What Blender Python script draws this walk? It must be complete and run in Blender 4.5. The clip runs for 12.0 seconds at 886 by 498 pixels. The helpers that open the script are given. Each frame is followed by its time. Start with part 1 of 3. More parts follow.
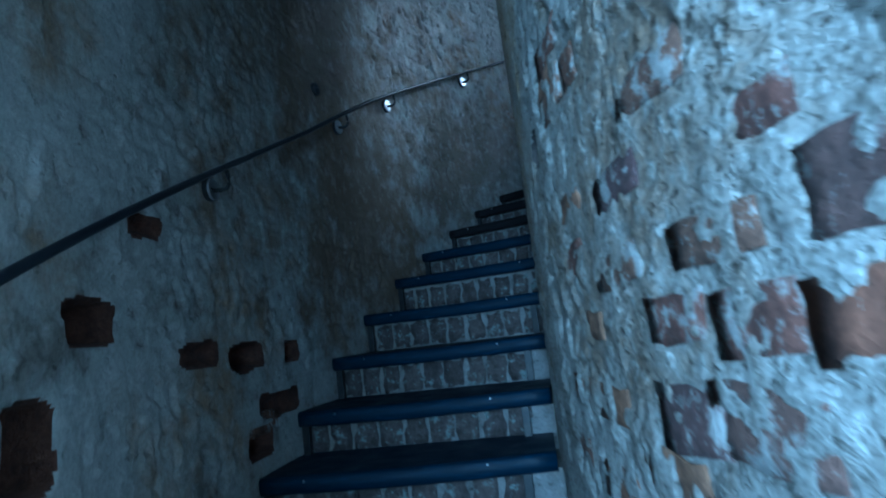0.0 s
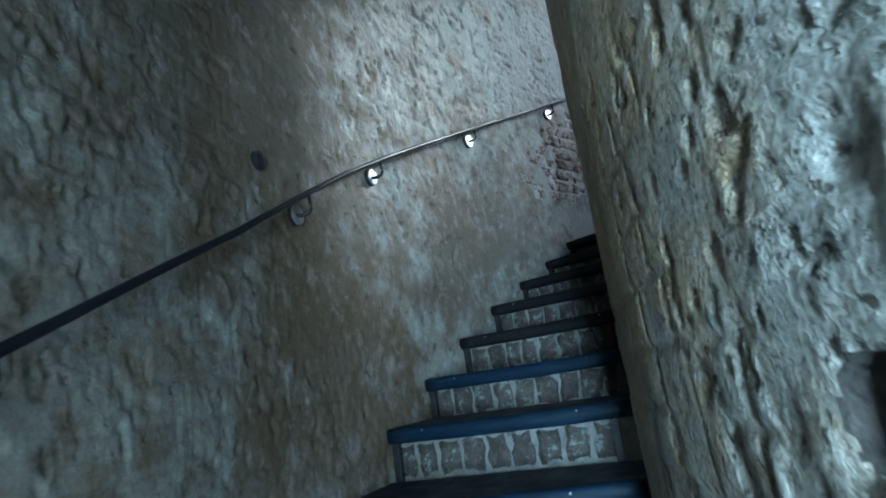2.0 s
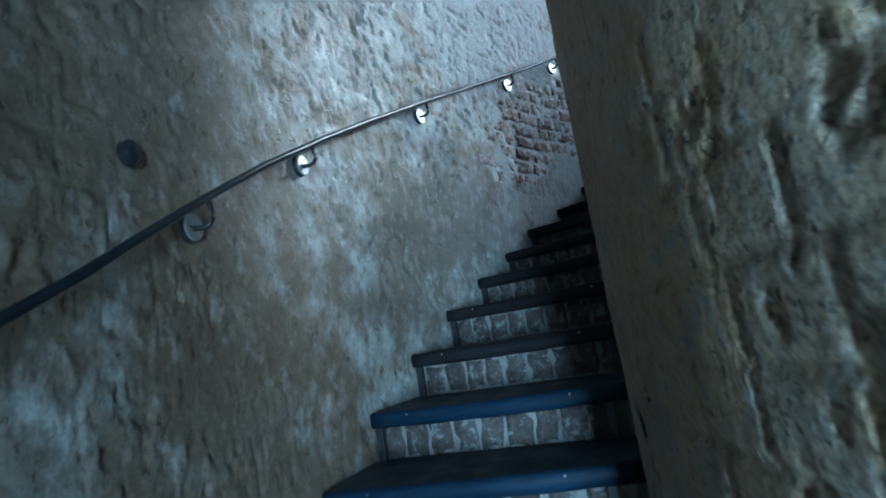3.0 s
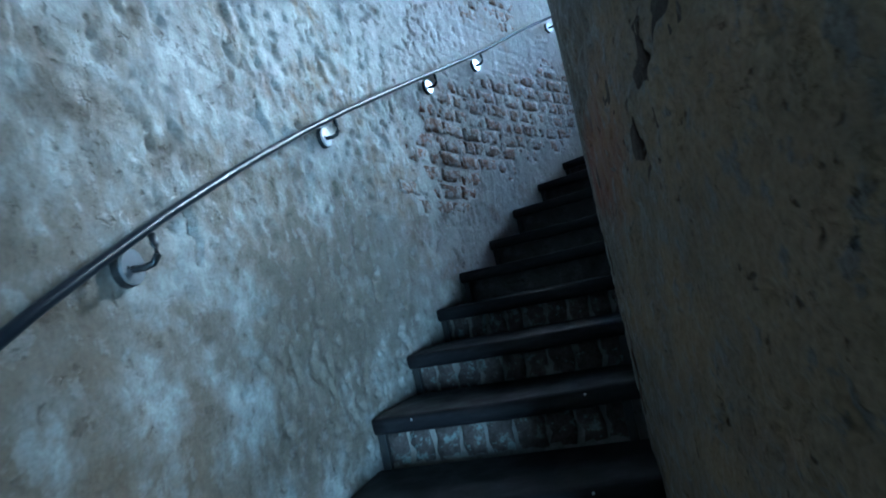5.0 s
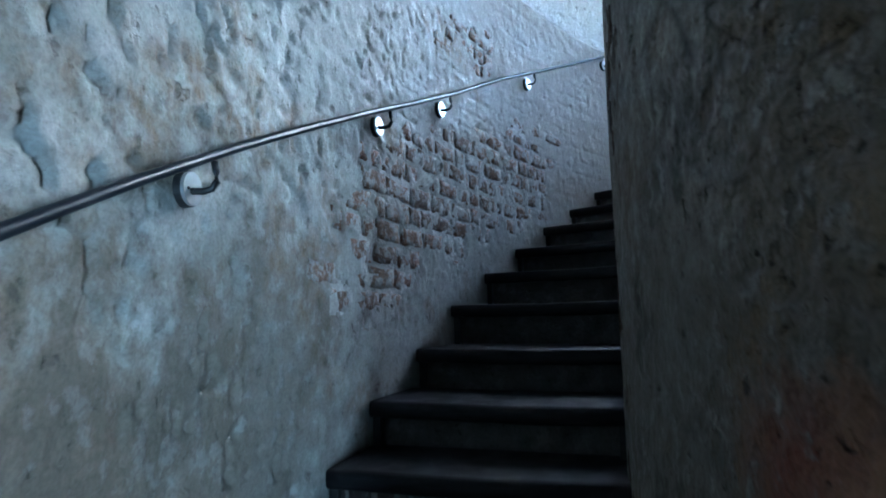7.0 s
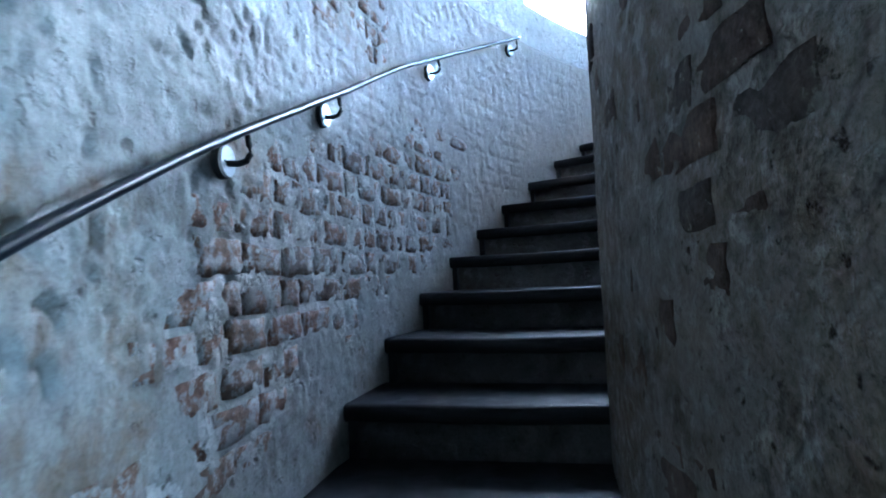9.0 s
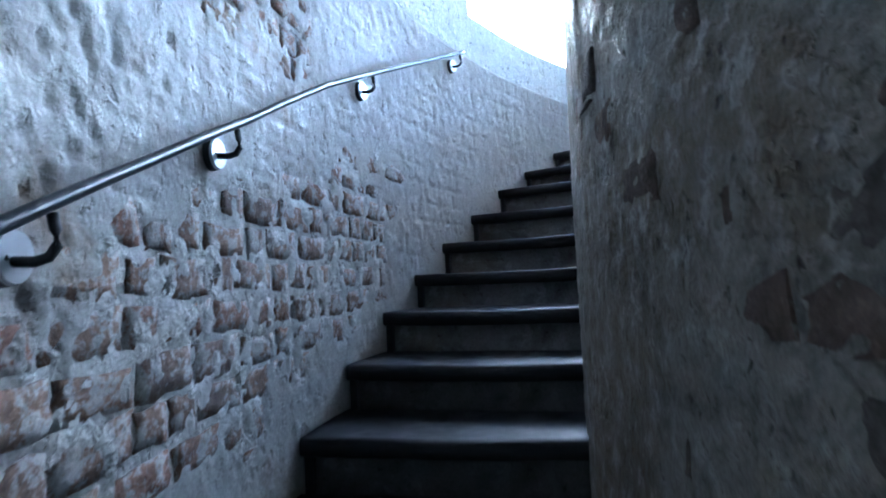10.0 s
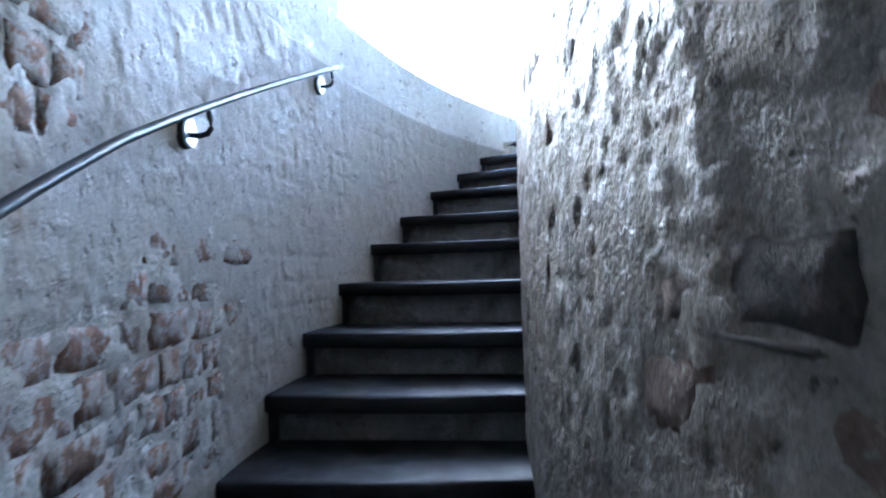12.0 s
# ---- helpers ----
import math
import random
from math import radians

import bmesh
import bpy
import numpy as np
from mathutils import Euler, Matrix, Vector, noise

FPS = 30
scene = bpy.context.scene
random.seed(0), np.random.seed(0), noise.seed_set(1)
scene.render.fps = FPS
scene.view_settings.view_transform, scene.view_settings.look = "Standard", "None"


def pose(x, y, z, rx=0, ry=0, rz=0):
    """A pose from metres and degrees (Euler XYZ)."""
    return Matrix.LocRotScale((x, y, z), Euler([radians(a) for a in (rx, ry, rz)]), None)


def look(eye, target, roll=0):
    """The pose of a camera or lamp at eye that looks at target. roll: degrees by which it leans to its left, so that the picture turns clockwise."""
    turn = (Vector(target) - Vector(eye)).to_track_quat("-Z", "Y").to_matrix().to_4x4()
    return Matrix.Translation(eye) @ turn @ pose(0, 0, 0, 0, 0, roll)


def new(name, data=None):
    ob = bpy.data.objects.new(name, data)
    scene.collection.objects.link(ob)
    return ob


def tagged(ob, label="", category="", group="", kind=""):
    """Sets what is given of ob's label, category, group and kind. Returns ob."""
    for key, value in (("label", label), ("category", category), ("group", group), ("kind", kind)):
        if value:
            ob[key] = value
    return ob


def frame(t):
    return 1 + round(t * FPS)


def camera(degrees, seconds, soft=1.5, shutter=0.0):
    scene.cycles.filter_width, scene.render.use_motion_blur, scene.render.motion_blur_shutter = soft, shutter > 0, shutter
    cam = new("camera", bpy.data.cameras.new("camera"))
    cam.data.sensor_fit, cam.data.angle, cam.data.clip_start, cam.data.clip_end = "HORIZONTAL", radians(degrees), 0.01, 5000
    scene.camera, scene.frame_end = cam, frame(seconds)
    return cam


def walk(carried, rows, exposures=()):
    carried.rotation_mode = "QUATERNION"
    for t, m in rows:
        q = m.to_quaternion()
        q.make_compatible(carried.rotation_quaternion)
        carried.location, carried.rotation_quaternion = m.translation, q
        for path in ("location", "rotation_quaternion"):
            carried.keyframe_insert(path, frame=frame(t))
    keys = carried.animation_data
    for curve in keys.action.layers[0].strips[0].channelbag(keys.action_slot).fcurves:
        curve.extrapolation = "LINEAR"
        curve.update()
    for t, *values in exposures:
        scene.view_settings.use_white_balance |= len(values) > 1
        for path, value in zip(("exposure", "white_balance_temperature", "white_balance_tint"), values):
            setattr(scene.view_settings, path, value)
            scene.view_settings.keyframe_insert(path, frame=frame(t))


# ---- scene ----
cam = camera(72.52, 12.0, soft=1.8, shutter=0.3)
ROWS = [
    (0.0, -4.887, -1.025, 2.071, 97.80, 6.85, -1.85),
    (0.5, -4.925, -0.732, 2.222, 98.21, 6.44, 1.19),
    (1.0, -4.926, -0.502, 2.310, 96.98, 7.50, 3.48),
    (1.5, -4.883, -0.281, 2.452, 97.66, 9.86, -1.16),
    (2.0, -4.865, -0.033, 2.526, 102.83, 8.49, -2.13),
    (2.5, -4.916, 0.161, 2.651, 98.60, 4.85, -5.86),
    (3.0, -4.833, 0.433, 2.786, 98.69, 9.48, -7.53),
    (3.5, -4.827, 0.621, 2.891, 99.66, 11.73, -7.19),
    (5.5, -4.735, 1.518, 3.385, 94.01, 9.26, -23.36),
    (6.0, -4.652, 1.760, 3.449, 97.82, 7.07, -25.14),
    (6.5, -4.538, 1.930, 3.576, 95.76, 6.79, -24.41),
    (7.0, -4.513, 2.148, 3.696, 96.27, 1.34, -29.43),
    (9.0, -4.160, 2.944, 4.143, 92.69, 2.86, -42.72),
    (9.5, -3.981, 3.078, 4.213, 92.63, 4.22, -45.97),
    (10.0, -3.840, 3.317, 4.365, 93.03, 2.56, -49.74),
    (10.5, -3.749, 3.441, 4.488, 93.89, -0.02, -55.50),
    (11.0, -3.548, 3.657, 4.589, 95.64, 2.80, -58.70),
    (11.5, -3.399, 3.804, 4.653, 91.94, 5.13, -58.22),
    (12.0, -3.280, 3.928, 4.794, 91.94, 1.72, -65.55),
]
EXPOSURES = [(0.0, 3.1, 4000, -8), (0.7, 3.7, 4250, -8), (1.5, 4.4, 4600, -8), (2.5, 4.9, 5500, -6), (3.0, 4.95, 4700, -8), (3.6, 5.3, 4650, -9), (5.5, 4.95, 4250, -8), (7.0, 4.9, 4650, -4), (9.0, 5.45, 4500, -1), (10.0, 5.6, 4600, 1), (11.0, 5.5, 4900, 3), (11.5, 5.35, 5050, 3), (12.0, 5.5, 4900, 4)]
walk(cam, [(t, pose(x, y, z, rx, ry, rz)) for t, x, y, z, rx, ry, rz in ROWS], EXPOSURES)

# a veiled sun before the upper opening; SUN_AZ counts from x towards y
SUN_AZ, SUN_UP = 33.5, 29.0

# ---- light: daylight through the stairwell's open top and a window below ----
world = bpy.data.worlds.new("sky")
scene.world = world
world.use_nodes = True
wn = world.node_tree.nodes
sky = wn.new("ShaderNodeTexSky")
sky.sky_type = "NISHITA"
sky.sun_disc = False
sky.sun_elevation, sky.sun_rotation = radians(SUN_UP), radians(90 - SUN_AZ)
wn["Background"].inputs[1].default_value = 0.15
world.node_tree.links.new(sky.outputs[0], wn["Background"].inputs[0])
sun_data = bpy.data.lights.new("sun", "SUN")
sun_data.energy, sun_data.angle, sun_data.color = 0.07, radians(6), (1.0, 0.99, 0.98)
sun = new("sun", sun_data)
sun.rotation_euler = (radians(90 - SUN_UP), 0, radians(SUN_AZ + 90))

# ---- plan of the winding stair: k counts steps, the axis is the origin ----
R_OUT, R_IN = 5.568, 4.66
TH0, DK, RISE, BASE = 169.740, 3.8613, 0.17, 1.7
K_FLOOR, K_TOP, K_OPEN = -10, 24, 10.5
DECK = BASE + K_TOP * RISE
STEP_S = [-0.032, 0.011, 0.031, 0.037, 0.009, 0.008, -0.014, -0.032, -0.041, -0.032, 0.025, -0.013, -0.001, -0.011, -0.018, -0.01, 0.01, 0.039, 0.034, 0.03, 0.026, -0.024, -0.032]
STEP_Z = [-0.027, -0.036, -0.027, -0.01, 0.016, 0.019, 0.03, 0.039, 0.03, 0.013, 0.001, -0.011, 0.003, 0.004, -0.004, -0.007, -0.02, -0.025, -0.016, 0.003, -0.001, 0.018, 0.008]


def ang(k):
    return radians(TH0 - DK * k)


def at(k, r, z):
    return Vector((r * math.cos(ang(k)), r * math.sin(ang(k)), z))


def nose(k):
    """Height of the stair's nosing line at step k."""
    return BASE + RISE * min(max(k, K_FLOOR), K_TOP)


def step_shift(k):
    if 0 <= k < len(STEP_S):
        return STEP_S[k], STEP_Z[k]
    return (0.0, STEP_Z[0] * 0.6) if k < 0 else (0.0, 0.0)


def local(k, r, z):
    """Axes on the stair: x along the climb, y outwards from the axis, z up."""
    a = ang(k)
    rad = Vector((math.cos(a), math.sin(a), 0))
    fwd = Vector((math.sin(a), -math.cos(a), 0))
    m = Matrix((fwd, rad, Vector((0, 0, 1)))).transposed().to_4x4()
    m.translation = (r * rad.x, r * rad.y, z)
    return m


# the sky's light in the opening of the lower window
W0, W1 = -11.1, -7.7
SILL, HEAD = 1.65, 2.95
lamp = bpy.data.lights.new("window_light", "AREA")
lamp.shape, lamp.size, lamp.size_y = "RECTANGLE", 1.15, 1.2
lamp.energy, lamp.color, lamp.spread = 30.0, (0.66, 0.86, 1.0), radians(146)
window_light = new("window_light", lamp)
window_light.matrix_world = look(at(-9.4, R_OUT + 0.22, 2.3), at(-9.4, R_IN, 2.42))


# ---- materials ----
def material(name, rough=0.8, metal=0.0):
    m = bpy.data.materials.new(name)
    m.use_nodes = True
    n = m.node_tree.nodes
    b = n["Principled BSDF"]
    b.inputs["Roughness"].default_value, b.inputs["Metallic"].default_value = rough, metal
    return m, n, m.node_tree.links, b


def noise_tex(n, l, vec, scale, detail=6, rough=0.6):
    t = n.new("ShaderNodeTexNoise")
    t.inputs["Scale"].default_value, t.inputs["Detail"].default_value = scale, detail
    t.inputs["Roughness"].default_value = rough
    l.new(vec, t.inputs["Vector"])
    return t.outputs["Fac"]


def ramp(n, l, fac, stops):
    r = n.new("ShaderNodeValToRGB")
    e = r.color_ramp.elements
    while len(e) < len(stops):
        e.new(0.5)
    for el, (p, c) in zip(e, stops):
        el.position, el.color = p, (*c, 1)
    l.new(fac, r.inputs[0])
    return r.outputs[0]


def mix(n, l, fac, a, b, kind="MIX"):
    m = n.new("ShaderNodeMix")
    m.data_type, m.blend_type = "RGBA", kind
    for s, v in ((0, fac), (6, a), (7, b)):
        if isinstance(v, (int, float)):
            m.inputs[s].default_value = v
        elif isinstance(v, tuple):
            m.inputs[s].default_value = (*v, 1)
        else:
            l.new(v, m.inputs[s])
    return m.outputs[2]


def bump(n, l, b, height, strength, dist):
    u = n.new("ShaderNodeBump")
    u.inputs["Strength"].default_value, u.inputs["Distance"].default_value = strength, dist
    l.new(height, u.inputs["Height"])
    l.new(u.outputs[0], b.inputs["Normal"])


def plaster(name, light, dark, stain, stain_at=0.54, rough=0.75, relief_m=0.016, crust=0.6, blobs=(), chips=22, grit=0.2, grain=15, speck_at=0.31):
    """Old lime plaster: clouded greys, brown stains, lime flecks, dark specks; blobs are tints of a given place, reach
    and colour, for stains and for painted light and shade.
    """
    m, n, l, b = material(name, rough)
    co = n.new("ShaderNodeTexCoord").outputs["Object"]
    big = noise_tex(n, l, co, 1.7, 6, 0.62)
    cloud = noise_tex(n, l, co, 5.5, 8, 0.66)
    mid = noise_tex(n, l, co, grain, 6, 0.6)
    chip = noise_tex(n, l, co, chips, 4, 0.58)
    fine = noise_tex(n, l, co, 105, 4, 0.65)
    pale = tuple(min(0.85, c * 1.3) for c in light)
    col = ramp(n, l, cloud, [(0.33, dark), (0.47, light), (0.56, light), (0.68, pale)])
    st = ramp(n, l, big, [(stain_at - 0.05, (0, 0, 0)), (stain_at + 0.06, (0.85,) * 3)])
    brown = mix(n, l, ramp(n, l, mid, [(0.40, (0.95,) * 3), (0.60, (0.35,) * 3)]), col, stain)
    col = mix(n, l, st, col, brown)
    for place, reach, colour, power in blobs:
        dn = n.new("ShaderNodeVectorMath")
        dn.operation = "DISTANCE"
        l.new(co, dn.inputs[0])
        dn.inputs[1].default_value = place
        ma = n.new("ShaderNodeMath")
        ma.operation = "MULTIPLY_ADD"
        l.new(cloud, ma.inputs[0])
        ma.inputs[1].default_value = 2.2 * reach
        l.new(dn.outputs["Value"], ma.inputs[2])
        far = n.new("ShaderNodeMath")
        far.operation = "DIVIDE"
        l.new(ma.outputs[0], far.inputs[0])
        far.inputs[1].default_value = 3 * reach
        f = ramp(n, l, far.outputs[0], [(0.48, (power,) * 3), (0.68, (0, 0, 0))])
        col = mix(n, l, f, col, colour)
    scuff = ramp(n, l, mid, [(0.565, (0, 0, 0)), (0.63, (crust,) * 3)])
    col = mix(n, l, scuff, col, pale)
    speck = ramp(n, l, chip, [(speck_at, (0.30, 0.27, 0.24)), (speck_at + 0.06, (1, 1, 1))])
    col = mix(n, l, min(1.0, crust * 1.3), col, speck, "MULTIPLY")
    gr = ramp(n, l, fine, [(0.34, (0.5, 0.49, 0.47)), (0.5, (0.95, 0.95, 0.95)), (0.64, (1.25, 1.25, 1.25))])
    l.new(mix(n, l, min(1.0, 2 * grit), col, gr, "MULTIPLY"), b.inputs["Base Color"])
    l.new(ramp(n, l, mid, [(0.38, (min(1.0, rough * 1.2),) * 3), (0.62, (rough * 0.72,) * 3)]), b.inputs["Roughness"])
    lump = ramp(n, l, mid, [(0.32, (0.0,) * 3), (0.44, (0.5,) * 3), (0.56, (0.6,) * 3), (0.66, (1.0,) * 3)])
    pock = ramp(n, l, chip, [(speck_at - 0.01, (0.0,) * 3), (speck_at + 0.07, (1.0,) * 3)])
    bump(n, l, b, mix(n, l, grit, mix(n, l, 0.4, lump, pock), fine), 1.0, relief_m)
    return m


def brick_mat(name, a, b_, c, lime, lime_at, relief_m=0.028):
    m, n, l, b = material(name, 0.85)
    co = n.new("ShaderNodeTexCoord").outputs["Object"]
    info = n.new("ShaderNodeObjectInfo")
    mv = n.new("ShaderNodeVectorMath")
    mv.operation = "ADD"
    sc = n.new("ShaderNodeVectorMath")
    sc.operation = "SCALE"
    l.new(info.outputs["Location"], sc.inputs[0])
    sc.inputs["Scale"].default_value = 7.0
    l.new(co, mv.inputs[0])
    l.new(sc.outputs[0], mv.inputs[1])
    base = ramp(n, l, info.outputs["Random"], [(0.0, a), (0.5, b_), (1.0, c)])
    mid = noise_tex(n, l, mv.outputs[0], 18, 8, 0.7)
    fine = noise_tex(n, l, mv.outputs[0], 110, 5, 0.7)
    col = mix(n, l, 0.85, base, ramp(n, l, mid, [(0.38, (0.4, 0.37, 0.35)), (0.62, (1.25, 1.2, 1.15))]), "MULTIPLY")
    spot = noise_tex(n, l, mv.outputs[0], 42, 6, 0.7)
    lf = ramp(n, l, mid, [(lime_at, (0, 0, 0)), (lime_at + 0.05, (0.9,) * 3)])
    col = mix(n, l, lf, col, lime)
    col = mix(n, l, ramp(n, l, spot, [(lime_at + 0.04, (0, 0, 0)), (lime_at + 0.09, (0.8,) * 3)]), col, lime)
    l.new(mix(n, l, 0.7, col, ramp(n, l, fine, [(0.36, (0.6,) * 3), (0.6, (1.1,) * 3)]), "MULTIPLY"), b.inputs["Base Color"])
    bump(n, l, b, mix(n, l, 0.4, mid, fine), 1.0, relief_m)
    return m


OCHRE, RUST = (0.33, 0.225, 0.13), (0.24, 0.07, 0.04)
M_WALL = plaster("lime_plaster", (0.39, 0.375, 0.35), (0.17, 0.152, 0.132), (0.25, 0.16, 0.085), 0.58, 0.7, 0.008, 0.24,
                 # pale tint near k=17.5; ochre stain at 6.6 brightened for warm light there
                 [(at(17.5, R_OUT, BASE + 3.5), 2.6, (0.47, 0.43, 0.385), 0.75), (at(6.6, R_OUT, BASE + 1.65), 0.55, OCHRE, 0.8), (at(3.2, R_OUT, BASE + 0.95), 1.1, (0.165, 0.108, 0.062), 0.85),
                  # dark blobs from k=2 to 8: brown stains with the wall's shade painted in
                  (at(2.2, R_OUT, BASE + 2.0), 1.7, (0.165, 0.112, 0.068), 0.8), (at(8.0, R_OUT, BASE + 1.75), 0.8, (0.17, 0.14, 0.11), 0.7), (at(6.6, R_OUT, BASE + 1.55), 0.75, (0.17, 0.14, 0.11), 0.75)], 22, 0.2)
# upper newel mortar, darkened in colour because this side lies in shade
M_NEWEL = plaster("rough_lime_mortar_shaded", (0.205, 0.18, 0.155), (0.06, 0.05, 0.043), (0.14, 0.10, 0.062), 0.52, 0.55, 0.024, 1.0,
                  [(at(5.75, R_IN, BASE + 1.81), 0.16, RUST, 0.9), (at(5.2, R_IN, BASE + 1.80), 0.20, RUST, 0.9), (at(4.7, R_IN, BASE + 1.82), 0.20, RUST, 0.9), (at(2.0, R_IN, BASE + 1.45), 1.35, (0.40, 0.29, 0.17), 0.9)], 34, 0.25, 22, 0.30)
# both newel mortars: pale crust near k=2 is brightened for light falling there
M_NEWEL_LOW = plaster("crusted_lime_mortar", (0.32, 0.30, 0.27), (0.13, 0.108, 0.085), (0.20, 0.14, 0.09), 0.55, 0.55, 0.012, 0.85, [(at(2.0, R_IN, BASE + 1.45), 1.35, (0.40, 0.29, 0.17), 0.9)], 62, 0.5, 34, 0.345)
M_LIME = plaster("bloomed_lime_joint", (0.54, 0.52, 0.49), (0.30, 0.275, 0.25), (0.42, 0.37, 0.31), 0.58, 0.8, 0.02)
# vault plaster kept dark to cut light bounced onto the stair
M_CEIL = plaster("dark_vault_plaster", (0.20, 0.185, 0.165), (0.10, 0.09, 0.08), (0.13, 0.10, 0.075))
M_MORTAR = plaster("riser_mortar", (0.22, 0.21, 0.20), (0.12, 0.112, 0.105), (0.22, 0.19, 0.155))
M_WHITE = plaster("glare_white", (0.72, 0.71, 0.69), (0.6, 0.59, 0.57), (0.6, 0.56, 0.5), 0.62)
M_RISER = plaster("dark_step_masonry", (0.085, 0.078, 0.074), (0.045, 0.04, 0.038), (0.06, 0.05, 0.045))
M_RISER_LIMED = plaster("limed_step_masonry", (0.20, 0.19, 0.185), (0.07, 0.062, 0.06), (0.12, 0.10, 0.085))
M_STONE = plaster("paving_stone", (0.36, 0.35, 0.33), (0.22, 0.21, 0.20), (0.25, 0.21, 0.17))
M_BRICK = brick_mat("old_red_brick", (0.17, 0.065, 0.05), (0.22, 0.12, 0.07), (0.13, 0.075, 0.075), (0.42, 0.40, 0.37), 0.54)
M_BRICK_CLEAN = brick_mat("bare_brown_brick", (0.19, 0.10, 0.055), (0.21, 0.12, 0.07), (0.20, 0.085, 0.05), (0.42, 0.40, 0.37), 0.66, 0.012)
M_BRICK_DIM = brick_mat("limewashed_brick", (0.12, 0.10, 0.097), (0.155, 0.13, 0.122), (0.105, 0.087, 0.083), (0.30, 0.345, 0.33), 0.56)
M_BRICK_DARK = brick_mat("dark_brown_brick", (0.12, 0.085, 0.07), (0.17, 0.12, 0.095), (0.12, 0.10, 0.09), (0.33, 0.30, 0.26), 0.60, 0.016)
# near-black colour that paints the shade inside holes of the inner wall
M_HOLLOW_SHADE = brick_mat("hollow_shade", (0.07, 0.06, 0.055), (0.08, 0.065, 0.06), (0.06, 0.05, 0.05), (0.2, 0.18, 0.16), 0.68)
M_BRICK_OUT = brick_mat("weathered_brick", (0.33, 0.175, 0.12), (0.37, 0.24, 0.17), (0.28, 0.195, 0.155), (0.50, 0.47, 0.44), 0.50, 0.012)
# red brick core, its colour lowered to deepen the shade inside the pockets
M_POCKET = brick_mat("brick_core_shaded", (0.11, 0.046, 0.026), (0.11, 0.046, 0.026), (0.11, 0.046, 0.026), (0.4, 0.3, 0.25), 0.72)


def wood(name, tone, gloss):
    m, n, l, b = material(name, 0.5)
    b.inputs["Specular IOR Level"].default_value = gloss
    co = n.new("ShaderNodeTexCoord").outputs["Object"]
    mp = n.new("ShaderNodeMapping")
    mp.inputs["Scale"].default_value = (14, 1.6, 14)
    l.new(co, mp.inputs["Vector"])
    grain = noise_tex(n, l, mp.outputs[0], 6, 8, 0.7)
    wear = noise_tex(n, l, co, 7, 6, 0.65)
    col = ramp(n, l, grain, [(0.3, tuple(c * 0.5 for c in tone)), (0.55, tone), (0.75, tuple(c * 2 for c in tone))])
    wf = ramp(n, l, wear, [(0.55, (0, 0, 0)), (0.75, (0.5,) * 3)])
    l.new(mix(n, l, wf, col, tuple(0.5 * c + 0.02 for c in tone)), b.inputs["Base Color"])
    l.new(ramp(n, l, wear, [(0.35, (0.42,) * 3), (0.7, (0.7,) * 3)]), b.inputs["Roughness"])
    bump(n, l, b, grain, 0.35, 0.004)
    return m


def metal(name, col, rough, met, wear, gloss=0.5):
    m, n, l, b = material(name, rough, met)
    b.inputs["Specular IOR Level"].default_value = gloss
    co = n.new("ShaderNodeTexCoord").outputs["Object"]
    f = noise_tex(n, l, co, 30, 6, 0.65)
    l.new(ramp(n, l, f, [(0.4, col), (0.75, wear)]), b.inputs["Base Color"])
    l.new(ramp(n, l, f, [(0.3, (rough * 0.93,) * 3), (0.7, (min(1, rough * 1.1),) * 3)]), b.inputs["Roughness"])
    return m


M_WOOD = wood("blue_black_paint", (0.006, 0.017, 0.036), 0.2)
M_WOOD_WORN = wood("worn_black_timber", (0.011, 0.010, 0.012), 0.22)
M_RAIL = metal("black_rail_paint", (0.018, 0.021, 0.028), 0.32, 0.0, (0.022, 0.025, 0.032), 0.14)
M_ARM = metal("black_bracket_paint", (0.016, 0.017, 0.02), 0.4, 0.2, (0.04, 0.035, 0.03))
M_PLATE = metal("bright_zinc", (0.58, 0.60, 0.63), 0.3, 0.85, (0.5, 0.5, 0.52))
M_SCREW = metal("steel_screw", (0.6, 0.6, 0.6), 0.3, 1.0, (0.4, 0.38, 0.36))


# ---- mesh helpers ----
def part(name, bm, mat, parent, label=""):
    me = bpy.data.meshes.new(name)
    bm.normal_update()
    bm.to_mesh(me)
    bm.free()
    me.materials.append(mat)
    ob = new(name, me)
    ob.parent = parent
    if label:
        tagged(ob, label)
    return ob


def box(bm, x0, x1, y0, y1, z0, z1, bevel=0.0, m=None):
    r = bmesh.ops.create_cube(bm, size=1)
    vs = r["verts"]
    for v in vs:
        v.co = Vector(((x0, x1)[v.co.x > 0], (y0, y1)[v.co.y > 0], (z0, z1)[v.co.z > 0]))
    if m is not None:
        bmesh.ops.transform(bm, matrix=m, verts=vs)
    if bevel:
        es = list({e for v in vs for e in v.link_edges})
        bmesh.ops.bevel(bm, geom=es, offset=bevel, segments=2, affect="EDGES", profile=0.6)


def shade(me, smooth=True):
    me.polygons.foreach_set("use_smooth", [smooth] * len(me.polygons))


